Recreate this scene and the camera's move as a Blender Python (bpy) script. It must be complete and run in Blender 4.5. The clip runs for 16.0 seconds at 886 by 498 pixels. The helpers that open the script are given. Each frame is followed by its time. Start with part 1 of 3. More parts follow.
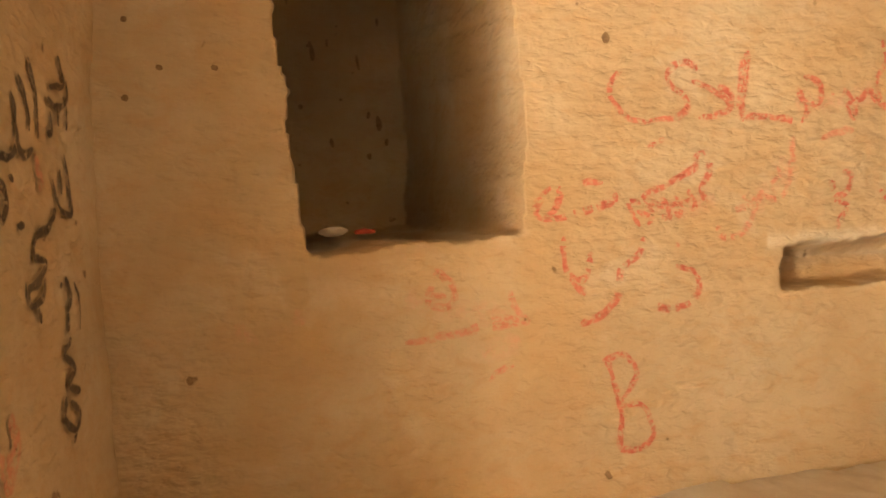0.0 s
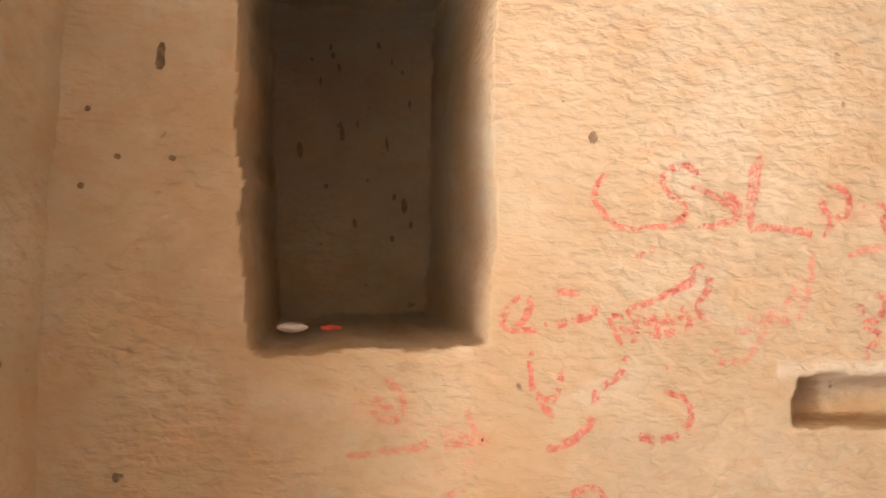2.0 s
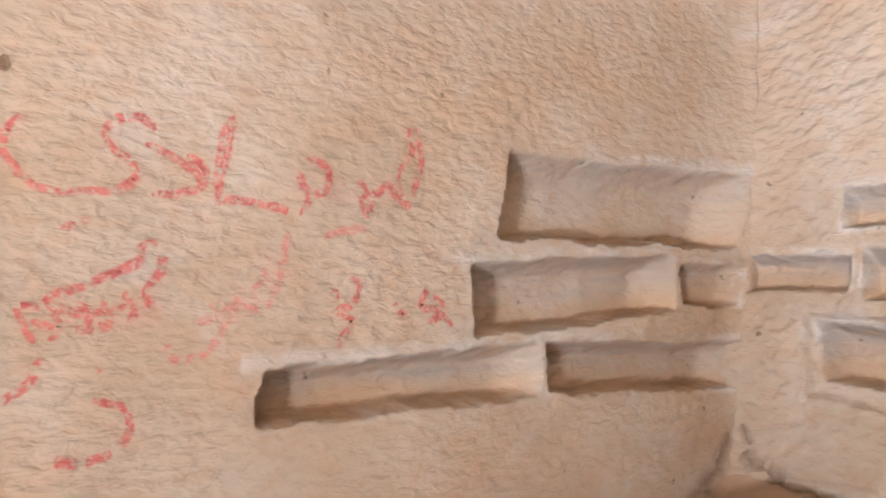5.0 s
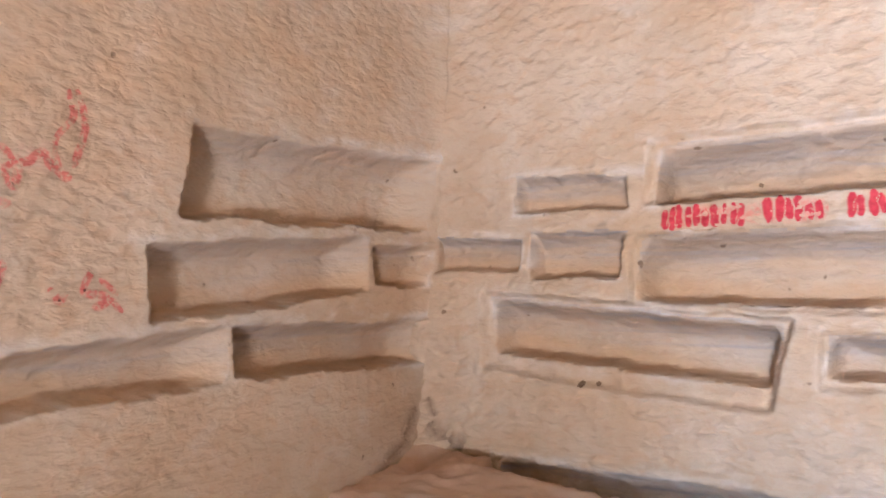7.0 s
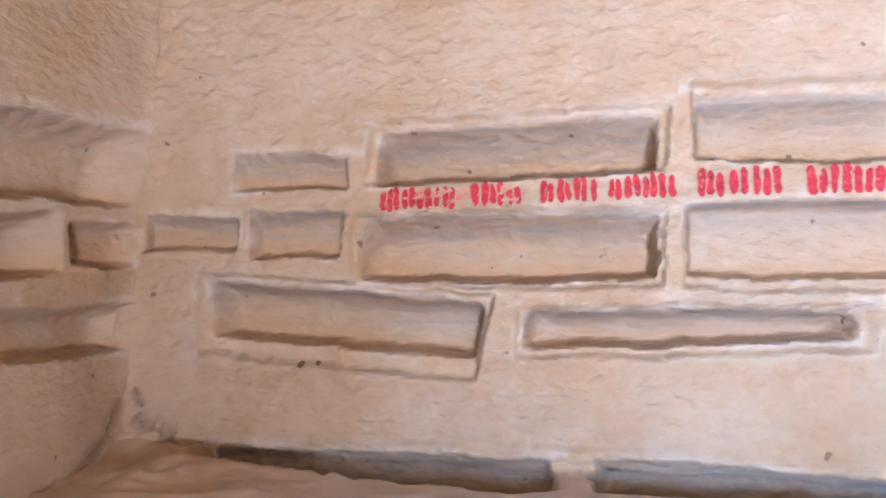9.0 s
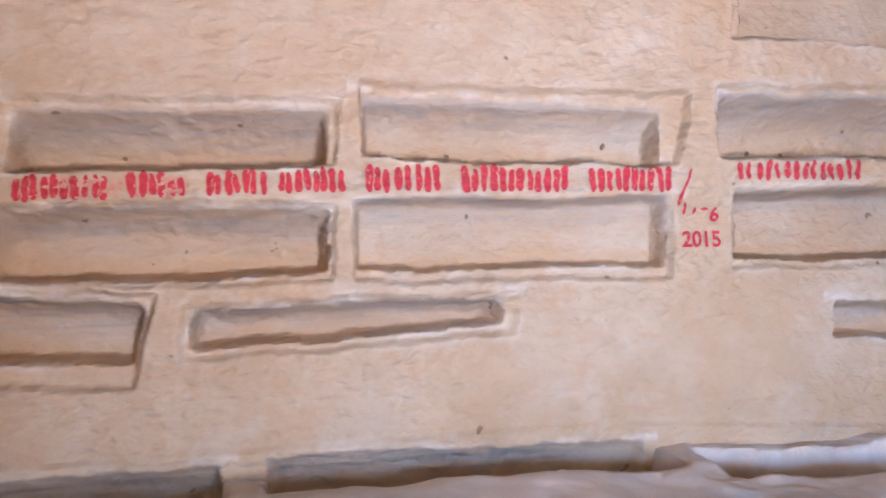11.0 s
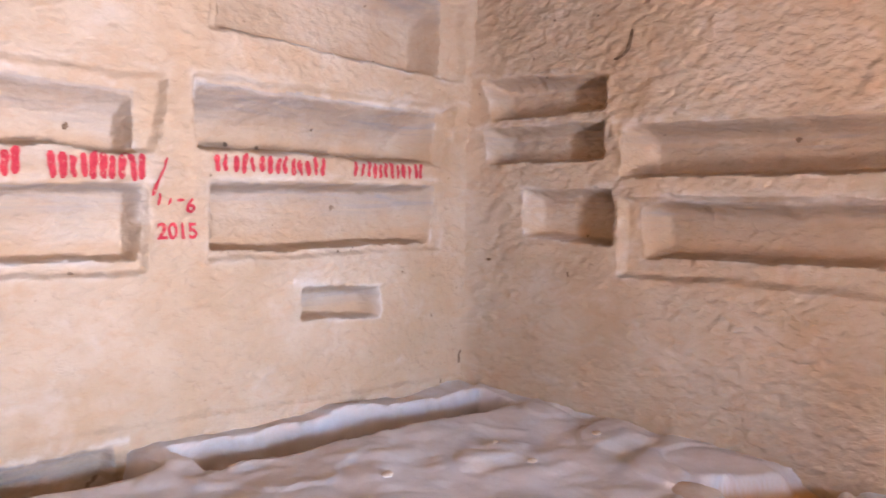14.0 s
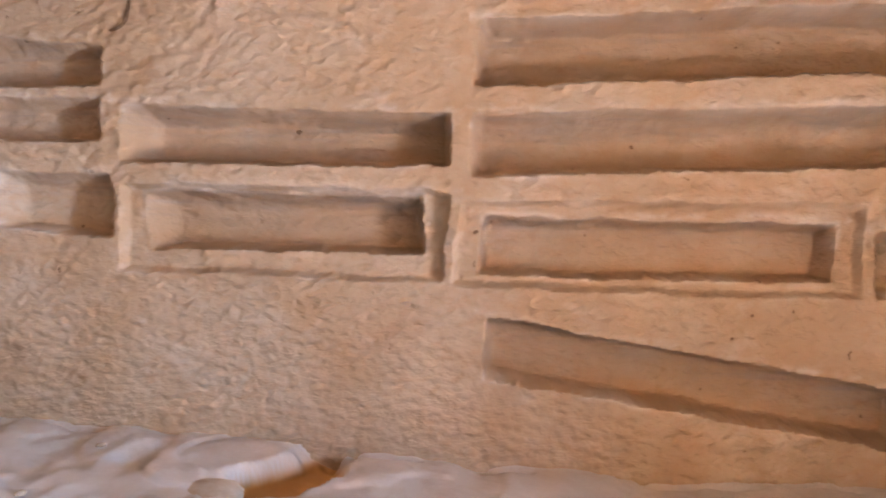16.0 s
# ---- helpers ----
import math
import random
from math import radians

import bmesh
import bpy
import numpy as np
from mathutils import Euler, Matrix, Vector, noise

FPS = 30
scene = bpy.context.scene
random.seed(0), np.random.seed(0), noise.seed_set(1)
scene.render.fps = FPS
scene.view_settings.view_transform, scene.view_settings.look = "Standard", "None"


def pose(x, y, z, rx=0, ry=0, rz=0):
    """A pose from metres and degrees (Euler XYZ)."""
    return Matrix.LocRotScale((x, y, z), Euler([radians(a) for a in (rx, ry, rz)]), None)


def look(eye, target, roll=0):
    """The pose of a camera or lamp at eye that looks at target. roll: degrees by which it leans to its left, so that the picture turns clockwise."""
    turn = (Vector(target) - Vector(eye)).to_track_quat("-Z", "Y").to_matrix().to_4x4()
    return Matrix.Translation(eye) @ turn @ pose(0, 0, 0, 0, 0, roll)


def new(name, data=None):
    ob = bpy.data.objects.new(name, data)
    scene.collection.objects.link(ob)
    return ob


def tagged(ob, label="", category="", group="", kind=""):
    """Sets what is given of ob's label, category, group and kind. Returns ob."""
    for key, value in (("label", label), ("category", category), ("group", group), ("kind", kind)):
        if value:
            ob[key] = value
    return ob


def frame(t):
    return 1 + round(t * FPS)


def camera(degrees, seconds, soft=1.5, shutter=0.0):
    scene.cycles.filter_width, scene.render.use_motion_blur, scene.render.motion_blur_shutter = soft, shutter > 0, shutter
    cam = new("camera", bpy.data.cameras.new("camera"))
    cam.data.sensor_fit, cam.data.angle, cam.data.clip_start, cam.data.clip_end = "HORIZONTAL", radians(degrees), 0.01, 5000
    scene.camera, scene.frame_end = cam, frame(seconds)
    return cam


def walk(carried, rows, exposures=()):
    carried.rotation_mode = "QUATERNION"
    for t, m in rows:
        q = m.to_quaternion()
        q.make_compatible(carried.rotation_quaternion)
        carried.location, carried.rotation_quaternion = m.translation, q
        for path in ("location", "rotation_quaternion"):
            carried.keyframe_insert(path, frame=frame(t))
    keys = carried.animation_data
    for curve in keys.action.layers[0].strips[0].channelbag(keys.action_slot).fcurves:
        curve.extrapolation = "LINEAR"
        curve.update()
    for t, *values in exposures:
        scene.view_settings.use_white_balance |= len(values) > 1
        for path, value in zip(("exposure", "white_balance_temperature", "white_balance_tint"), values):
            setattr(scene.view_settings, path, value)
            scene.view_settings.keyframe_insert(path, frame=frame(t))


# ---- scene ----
LENS = 61.3
cam = camera(LENS, 16.0, soft=1.7, shutter=0.2)
PATH = [
    (0, look((3.363, -6.082, 1.396), (0.451, -5.362, 1.423), -3.44)),
    (0.5, look((3.366, -5.928, 1.490), (0.393, -5.528, 1.439), -2.47)),
    (1, look((3.323, -5.780, 1.550), (0.341, -5.447, 1.560), -1.46)),
    (1.5, look((3.278, -5.598, 1.586), (0.296, -5.307, 1.739), -0.39)),
    (2, look((3.266, -5.379, 1.576), (0.296, -5.078, 1.867), 0.46)),
    (2.5, look((3.246, -5.182, 1.610), (0.289, -4.789, 1.930), 1.19)),
    (3, look((3.114, -5.166, 1.632), (0.219, -4.443, 1.944), 1.17)),
    (3.5, look((2.999, -5.046, 1.649), (0.190, -4.030, 1.924), 1.11)),
    (4, look((2.947, -4.866, 1.609), (0.236, -3.614, 1.895), 0.68)),
    (4.5, look((2.916, -4.741, 1.650), (0.335, -3.227, 1.865), 0.52)),
    (5, look((2.850, -4.685, 1.641), (0.469, -2.870, 1.832), 0.11)),
    (7.5, look((2.902, -4.521, 1.665), (1.573, -1.833, 1.736), -0.22)),
    (8, look((2.915, -4.532, 1.670), (1.825, -1.738, 1.718), -0.27)),
    (8.5, look((2.922, -4.514, 1.615), (2.088, -1.633, 1.680), -0.14)),
    (9, look((2.865, -4.512, 1.633), (2.355, -1.556, 1.669), -0.20)),
    (9.5, look((2.905, -4.509, 1.595), (2.681, -1.517, 1.642), -0.28)),
    (12, look((2.905, -4.379, 1.763), (4.182, -1.667, 1.656), -0.51)),
    (12.5, look((2.977, -4.454, 1.795), (4.453, -1.845, 1.663), -0.25)),
    (13, look((2.961, -4.368, 1.822), (4.744, -1.960, 1.674), 0.13)),
    (13.5, look((3.008, -4.356, 1.825), (5.087, -2.197, 1.678), 0.44)),
    (14, look((3.079, -4.367, 1.825), (5.438, -2.520, 1.674), 0.63)),
    (14.5, look((3.181, -4.286, 1.821), (5.807, -2.845, 1.668), 0.98)),
    (15, look((3.243, -4.199, 1.798), (6.079, -3.232, 1.647), 1.29)),
    (15.5, look((3.272, -4.237, 1.828), (6.216, -3.688, 1.655), 1.23)),
    (16, look((3.261, -4.266, 1.810), (6.256, -4.197, 1.647), 0.97)),
]
EXPOSURES = [(0.0, 5.7, 9100, 5), (0.6, 6.23, 8600, 3), (1.5, 6.2, 6700, 4), (3.0, 6.17, 5100, 2), (5.0, 5.87, 4850, 7), (7.5, 5.56, 5150, 14), (9.0, 5.43, 5070, 16), (12.0, 5.1, 5450, 23), (12.8, 5.16, 5600, 26), (15.0, 5.47, 5750, 22), (16.0, 5.45, 5800, 20)]
walk(cam, PATH, EXPOSURES)

# ---------------- light: sun and sky through the doorway ----------------
SUN_ELEVATION, SUN_TURN = 36.0, -6.0          # degrees; the sun stands before the doorway, to the south
world = bpy.data.worlds.new("sky")
scene.world = world
world.use_nodes = True
wn = world.node_tree.nodes
sky = wn.new("ShaderNodeTexSky")
sky.sky_type, sky.sun_disc = "NISHITA", False
sky.sun_elevation, sky.sun_rotation = radians(SUN_ELEVATION), radians(180 - SUN_TURN)
wn["Background"].inputs["Strength"].default_value = 0.035
world.node_tree.links.new(sky.outputs["Color"], wn["Background"].inputs["Color"])

sun = new("sun", bpy.data.lights.new("sun", "SUN"))
sun.data.energy, sun.data.angle, sun.data.color = 5.0, radians(0.5), (1.0, 0.98, 0.95)
sun_way = Vector((math.sin(radians(SUN_TURN)) * math.cos(radians(SUN_ELEVATION)),
                  math.cos(radians(SUN_TURN)) * math.cos(radians(SUN_ELEVATION)), -math.sin(radians(SUN_ELEVATION))))
sun.matrix_world = Matrix.Translation((4, -20, 20)) @ sun_way.to_track_quat("-Z", "Y").to_matrix().to_4x4()

DOOR_X0, DOOR_X1, DOOR_TOP, SOUTH, PIER = 3.8, 5.3, 2.4, -8.9, 1.68
TUNNEL = 1.6                                   # thickness of the rock round the doorway
# the sunlit sand and the sky outside, as they shine in through the doorway
opening = new("doorway_daylight", bpy.data.lights.new("doorway_daylight", "AREA"))
opening.data.shape, opening.data.size, opening.data.size_y = "RECTANGLE", 1.4, 0.8
opening.data.energy, opening.data.color, opening.data.spread = 26.0, (1.0, 0.96, 0.92), radians(138)
opening.matrix_world = look((4.55, SOUTH - 1.05, 0.15), (3.6, SOUTH + 4.0, 7.4))
upper = new("doorway_skylight", bpy.data.lights.new("doorway_skylight", "AREA"))
upper.data.shape, upper.data.size, upper.data.size_y = "RECTANGLE", 1.4, 1.3
upper.data.energy, upper.data.color, upper.data.spread = 6.5, (0.42, 0.68, 1.0), radians(80)
upper.matrix_world = look((4.55, SOUTH - TUNNEL + 0.12, 1.65), (7.2, -3.0, -0.5))

# ---------------- noise for carved rock ----------------
def value_noise(x, y, seed):
    xi, yi = np.floor(x).astype(np.int64), np.floor(y).astype(np.int64)
    fx, fy = x - xi, y - yi
    fx, fy = fx * fx * (3 - 2 * fx), fy * fy * (3 - 2 * fy)

    def corner(a, b):
        h = (a * 374761393 + b * 668265263 + seed * 974711) & 0x7FFFFFFF
        h = ((h ^ (h >> 13)) * 1274126177) & 0x7FFFFFFF
        return ((h ^ (h >> 16)) & 0xFFFF) / 32767.5 - 1

    top = corner(xi, yi) * (1 - fx) + corner(xi + 1, yi) * fx
    low = corner(xi, yi + 1) * (1 - fx) + corner(xi + 1, yi + 1) * fx
    return top * (1 - fy) + low * fy


def fbm(x, y, seed, octaves=3):
    return sum(value_noise(x * 2.03**k, y * 2.03**k, seed + k) * 0.5**k for k in range(octaves))


def smooth(a, b, x):
    t = np.clip((x - a) / (b - a), 0, 1)
    return t * t * (3 - 2 * t)


# ---------------- materials ----------------
class Nodes:
    def __init__(self, name, roughness=0.9):
        self.mat = bpy.data.materials.new(name)
        self.mat.use_nodes = True
        self.tree = self.mat.node_tree
        self.bsdf = self.tree.nodes["Principled BSDF"]
        self.bsdf.inputs["Roughness"].default_value = roughness
        self.bsdf.inputs["Specular IOR Level"].default_value = 0.2
        self.place = self.tree.nodes.new("ShaderNodeTexCoord").outputs["Object"]

    def link(self, a, b):
        self.tree.links.new(a, b)

    def mapped(self, sx, sy, sz, turn=(0, 0, 0)):
        n = self.tree.nodes.new("ShaderNodeMapping")
        n.inputs["Scale"].default_value = (sx, sy, sz)
        n.inputs["Rotation"].default_value = [radians(a) for a in turn]
        self.link(self.place, n.inputs["Vector"])
        return n.outputs["Vector"]

    def noise(self, vector, scale, detail=4, rough=0.55, distort=0.0):
        n = self.tree.nodes.new("ShaderNodeTexNoise")
        n.inputs["Scale"].default_value, n.inputs["Detail"].default_value = scale, detail
        n.inputs["Roughness"].default_value, n.inputs["Distortion"].default_value = rough, distort
        self.link(vector, n.inputs["Vector"])
        return n.outputs["Fac"]

    def ramp(self, value, a, b, ca=(0, 0, 0), cb=(1, 1, 1)):
        n = self.tree.nodes.new("ShaderNodeValToRGB")
        n.color_ramp.elements[0].position, n.color_ramp.elements[1].position = a, b
        n.color_ramp.elements[0].color, n.color_ramp.elements[1].color = (*ca, 1), (*cb, 1)
        self.link(value, n.inputs["Fac"])
        return n.outputs["Color"]

    def mix(self, factor, a, b):
        n = self.tree.nodes.new("ShaderNodeMix")
        n.data_type = "RGBA"
        for socket, value in ((n.inputs["Factor"], factor), (n.inputs[6], a), (n.inputs[7], b)):
            if isinstance(value, tuple):
                socket.default_value = (*value, 1)
            elif isinstance(value, float):
                socket.default_value = value
            else:
                self.link(value, socket)
        return n.outputs[2]

    def math(self, kind, a, b):
        n = self.tree.nodes.new("ShaderNodeMath")
        n.operation = kind
        for socket, value in zip(n.inputs, (a, b)):
            if isinstance(value, (int, float)):
                socket.default_value = value
            else:
                self.link(value, socket)
        return n.outputs[0]

    def bump(self, height, distance, strength=1.0):
        n = self.tree.nodes.new("ShaderNodeBump")
        n.inputs["Distance"].default_value, n.inputs["Strength"].default_value = distance, strength
        self.link(height, n.inputs["Height"])
        self.link(n.outputs["Normal"], self.bsdf.inputs["Normal"])

    def colour(self, value):
        if isinstance(value, tuple):
            self.bsdf.inputs["Base Color"].default_value = (*value, 1)
        else:
            self.link(value, self.bsdf.inputs["Base Color"])


def sandstone(name, grey=0.0, pale=0.35, painted=None):
    """Tool-dressed sandstone: warm grain, pale salty patches, small dark pits, scaly chisel relief; where asked, grey
    strata and niche shade put into the colour.
    """
    n = Nodes(name, 0.92)
    flat = n.mapped(1, 1, 1.9, (14, 10, 0))
    broad = n.noise(n.place, 0.9, 4, 0.6)
    base = n.mix(n.ramp(broad, 0.36, 0.64), (0.465, 0.315, 0.185), (0.53, 0.415, 0.295))
    blotch = n.ramp(n.noise(n.mapped(1, 1, 1.8), 5.5, 5, 0.65, 0.6), 0.50, 0.66)
    base = n.mix(n.math("MULTIPLY", blotch, 0.45), base, (0.48, 0.30, 0.165))
    grain = n.noise(n.place, 70, 3, 0.7)
    base = n.mix(n.math("MULTIPLY", grain, 0.30), base, (0.34, 0.225, 0.125))
    salt = n.ramp(n.noise(n.mapped(1, 1, 1.5), 1.7, 6, 0.65, 0.4), 0.55, 0.74)
    base = n.mix(n.math("MULTIPLY", salt, pale), base, (0.60, 0.52, 0.44))
    streak = n.ramp(n.noise(n.mapped(0.5, 0.5, 7, (4, 5, 0)), 2.2, 6, 0.62, 0.7), 0.53, 0.70)
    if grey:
        # grey strata, plus painted shade under the niche's upper edge
        top_band = n.tree.nodes.new("ShaderNodeAttribute")
        top_band.attribute_name = "strata_shade"
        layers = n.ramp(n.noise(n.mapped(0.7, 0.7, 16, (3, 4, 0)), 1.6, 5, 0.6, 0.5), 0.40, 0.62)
        share = n.math("MULTIPLY", n.math("ADD", n.math("MULTIPLY", top_band.outputs["Fac"], 0.9), 0.06), grey)
        base = n.mix(n.math("MULTIPLY", n.math("ADD", n.math("MULTIPLY", streak, 0.55), n.math("ADD", n.math("MULTIPLY", layers, 0.35), n.math("MULTIPLY", top_band.outputs["Fac"], 0.22))), share), base, (0.30, 0.275, 0.255))
        # shade of the niche floor, put into the colour as orange-brown
        ledge = n.tree.nodes.new("ShaderNodeAttribute")
        ledge.attribute_name = "ledge"
        base = n.mix(n.math("MULTIPLY", ledge.outputs["Fac"], 0.4), base, (0.47, 0.27, 0.12))
    pits = n.ramp(n.noise(n.place, 9, 2, 0.4), 0.75, 0.785)
    base = n.mix(n.math("MULTIPLY", pits, 0.7), base, (0.17, 0.10, 0.055))
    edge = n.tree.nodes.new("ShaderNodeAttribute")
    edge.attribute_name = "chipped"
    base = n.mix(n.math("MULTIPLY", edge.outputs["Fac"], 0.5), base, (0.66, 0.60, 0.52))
    if painted:
        first, second, wear, cover, edge_fade = painted
        brush = n.tree.nodes.new("ShaderNodeAttribute")
        brush.attribute_name = "brush"
        worn = n.ramp(n.noise(n.place, 34, 3, 0.6), wear - 0.10, wear + 0.10)
        worn = n.math("MULTIPLY", n.math("MULTIPLY", worn, cover), n.ramp(brush.outputs["Fac"], 0.02, edge_fade))
        base = n.mix(worn, base, n.mix(n.ramp(n.noise(n.place, 25, 4), 0.35, 0.65), first, second))
    n.colour(base)
    scaly = n.noise(flat, 12.5, 2, 0.45, 0.3)
    fine = n.noise(flat, 48, 3, 0.6, 0.2)
    height = n.math("ADD", scaly, n.math("MULTIPLY", fine, 0.12))
    height = n.math("SUBTRACT", height, n.math("MULTIPLY", pits, 0.4))
    n.bump(height, 0.034, 0.58)
    return n.mat


ROCK = sandstone("dressed_sandstone")
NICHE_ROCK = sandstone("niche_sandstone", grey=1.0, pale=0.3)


def floor_rock():
    n = Nodes("worn_floor_rock", 0.85)
    broad = n.noise(n.place, 0.8, 5, 0.6)
    base = n.mix(n.ramp(broad, 0.4, 0.62), (0.53, 0.44, 0.36), (0.61, 0.535, 0.47))
    dust = n.ramp(n.noise(n.place, 2.6, 6, 0.65, 0.5), 0.45, 0.62)
    base = n.mix(n.math("MULTIPLY", dust, 0.55), base, (0.66, 0.61, 0.57))
    base = n.mix(n.math("MULTIPLY", n.noise(n.place, 50, 3, 0.7), 0.25), base, (0.36, 0.25, 0.16))
    sand_orange = n.tree.nodes.new("ShaderNodeAttribute")
    sand_orange.attribute_name = "chipped"
    base = n.mix(sand_orange.outputs["Fac"], base, (0.50, 0.25, 0.08))
    n.colour(base)
    height = n.math("ADD", n.noise(n.place, 6, 5, 0.6, 1.2), n.math("MULTIPLY", n.noise(n.place, 38, 4), 0.2))
    n.bump(height, 0.02, 0.35)
    return n.mat


FLOOR_ROCK = floor_rock()


def plain_grain(name, a, b, scale=20, rough=0.9, bump=0.004):
    n = Nodes(name, rough)
    n.colour(n.mix(n.ramp(n.noise(n.place, scale, 5, 0.6), 0.35, 0.65), a, b))
    n.bump(n.noise(n.place, scale * 2.5, 4), bump, 0.7)
    return n.mat


# darker than the walls only to limit light bounced off the ceiling
DARK_CEILING = plain_grain("dark_ceiling_rock", (0.23, 0.18, 0.13), (0.36, 0.29, 0.21), 5)
PALE_STONE = plain_grain("pale_stone", (0.52, 0.44, 0.37), (0.62, 0.55, 0.48), 9, bump=0.01)
TAN_STONE = plain_grain("tan_stone", (0.44, 0.31, 0.20), (0.54, 0.42, 0.31), 6, bump=0.012)
RED_FOIL = plain_grain("red_wrapper_foil", (0.45, 0.05, 0.04), (0.55, 0.10, 0.07), 30, 0.5, 0.001)
DARK_PIT = plain_grain("dark_chip", (0.15, 0.09, 0.05), (0.25, 0.16, 0.09), 30)
BROWN_FLECK = plain_grain("brown_fleck", (0.22, 0.14, 0.08), (0.32, 0.21, 0.13), 30)
SAND = plain_grain("desert_sand", (0.48, 0.41, 0.34), (0.56, 0.49, 0.41), 3)


def paint(name, a, b, wear, cover, edge_fade=0.40):
    """Thin brushed paint, worn off the high grain of the rock."""
    return sandstone(name, painted=(a, b, wear, cover, edge_fade))


PAINT_RED = paint("red_paint", (0.46, 0.055, 0.05), (0.58, 0.16, 0.12), 0.46, 0.8)
PAINT_BRIGHT = paint("bright_red_paint", (0.43, 0.012, 0.03), (0.52, 0.035, 0.05), 0.30, 0.95)
PAINT_FAINT = paint("faded_pink_paint", (0.54, 0.12, 0.09), (0.61, 0.22, 0.17), 0.46, 0.6)
PAINT_RUBBED = paint("rubbed_pink_paint", (0.60, 0.24, 0.19), (0.62, 0.34, 0.28), 0.48, 0.35, 1.0)
# brown for the shade inside the low corner hollow
PAINT_HOLLOW = paint("hollow_shade", (0.09, 0.05, 0.03), (0.22, 0.14, 0.08), 0.30, 0.6, 1.0)
PAINT_BLACK = paint("black_paint", (0.035, 0.025, 0.02), (0.08, 0.05, 0.035), 0.36, 0.9)


# ---------------- carved walls ----------------
def mesh_object(name, points, faces, normals, material, parent=None, chipped=None, strata_shade=None, **more):
    used = np.unique(faces)
    back = np.full(len(points), -1)
    back[used] = np.arange(len(used))
    me = bpy.data.meshes.new(name)
    me.from_pydata(points[used].tolist(), [], back[faces].tolist())
    me.materials.append(material)
    me.polygons.foreach_set("use_smooth", np.ones(len(faces), bool))
    me.normals_split_custom_set_from_vertices(normals[used].tolist())
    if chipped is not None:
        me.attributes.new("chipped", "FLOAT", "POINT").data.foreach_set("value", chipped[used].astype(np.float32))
    for key, values in more.items():
        me.attributes.new(key, "FLOAT", "POINT").data.foreach_set("value", values[used].astype(np.float32))
    if strata_shade is not None:
        me.attributes.new("strata_shade", "FLOAT", "POINT").data.foreach_set("value", strata_shade[used].astype(np.float32))
    me.update()
    ob = new(name, me)
    ob.parent = parent
    return ob


def grid_faces(rows, columns):
    k = np.arange(rows * columns).reshape(rows, columns)
    return np.stack([k[:-1, :-1], k[:-1, 1:], k[1:, 1:], k[1:, :-1]], -1).reshape(-1, 4)


class Niche:
    """A hollow cut into a wall: its four corners (u, z) anticlockwise from the lower left, its depth,
    how far its left, right, top and lower cheeks run in, and whether it is only a shallow surround."""

    def __init__(self, lower_left, lower_right, upper_right, upper_left, depth, label="", cheeks=(0.05, 0.05, 0.13, 0.045),
                 surround=False, curve=2.2, tilt=0.0, flare=0.0, rise=0.0):
        self.corners = [np.array(c, float) for c in (lower_left, lower_right, upper_right, upper_left)]
        self.depth, self.label, self.cheeks, self.surround, self.curve, self.tilt, self.flare, self.rise = depth, label, cheeks, surround, curve, tilt, flare, rise

    def inside(self, u, z):
        """Distances in from the lower, right, upper and left edge."""
        out = []
        for a, b in zip(self.corners, self.corners[1:] + self.corners[:1]):
            along = (b - a) / np.linalg.norm(b - a)
            out.append(along[0] * (z - a[1]) - along[1] * (u - a[0]))
        return out

    def cut(self, u, z):
        low, right, top, left = self.inside(u, z)
        l, r, t, b = self.cheeks
        part = np.ones_like(u)
        for d, w in ((low, b), (right, r), (top, t), (left, l)):
            part = part * (1 - (1 - np.clip(d / w, 0, 1)) ** self.curve)
        height = np.clip(low / max(1e-3, self.corners[3][1] - self.corners[0][1]), 0, 1)
        return self.depth * part * (1 - self.tilt * height)


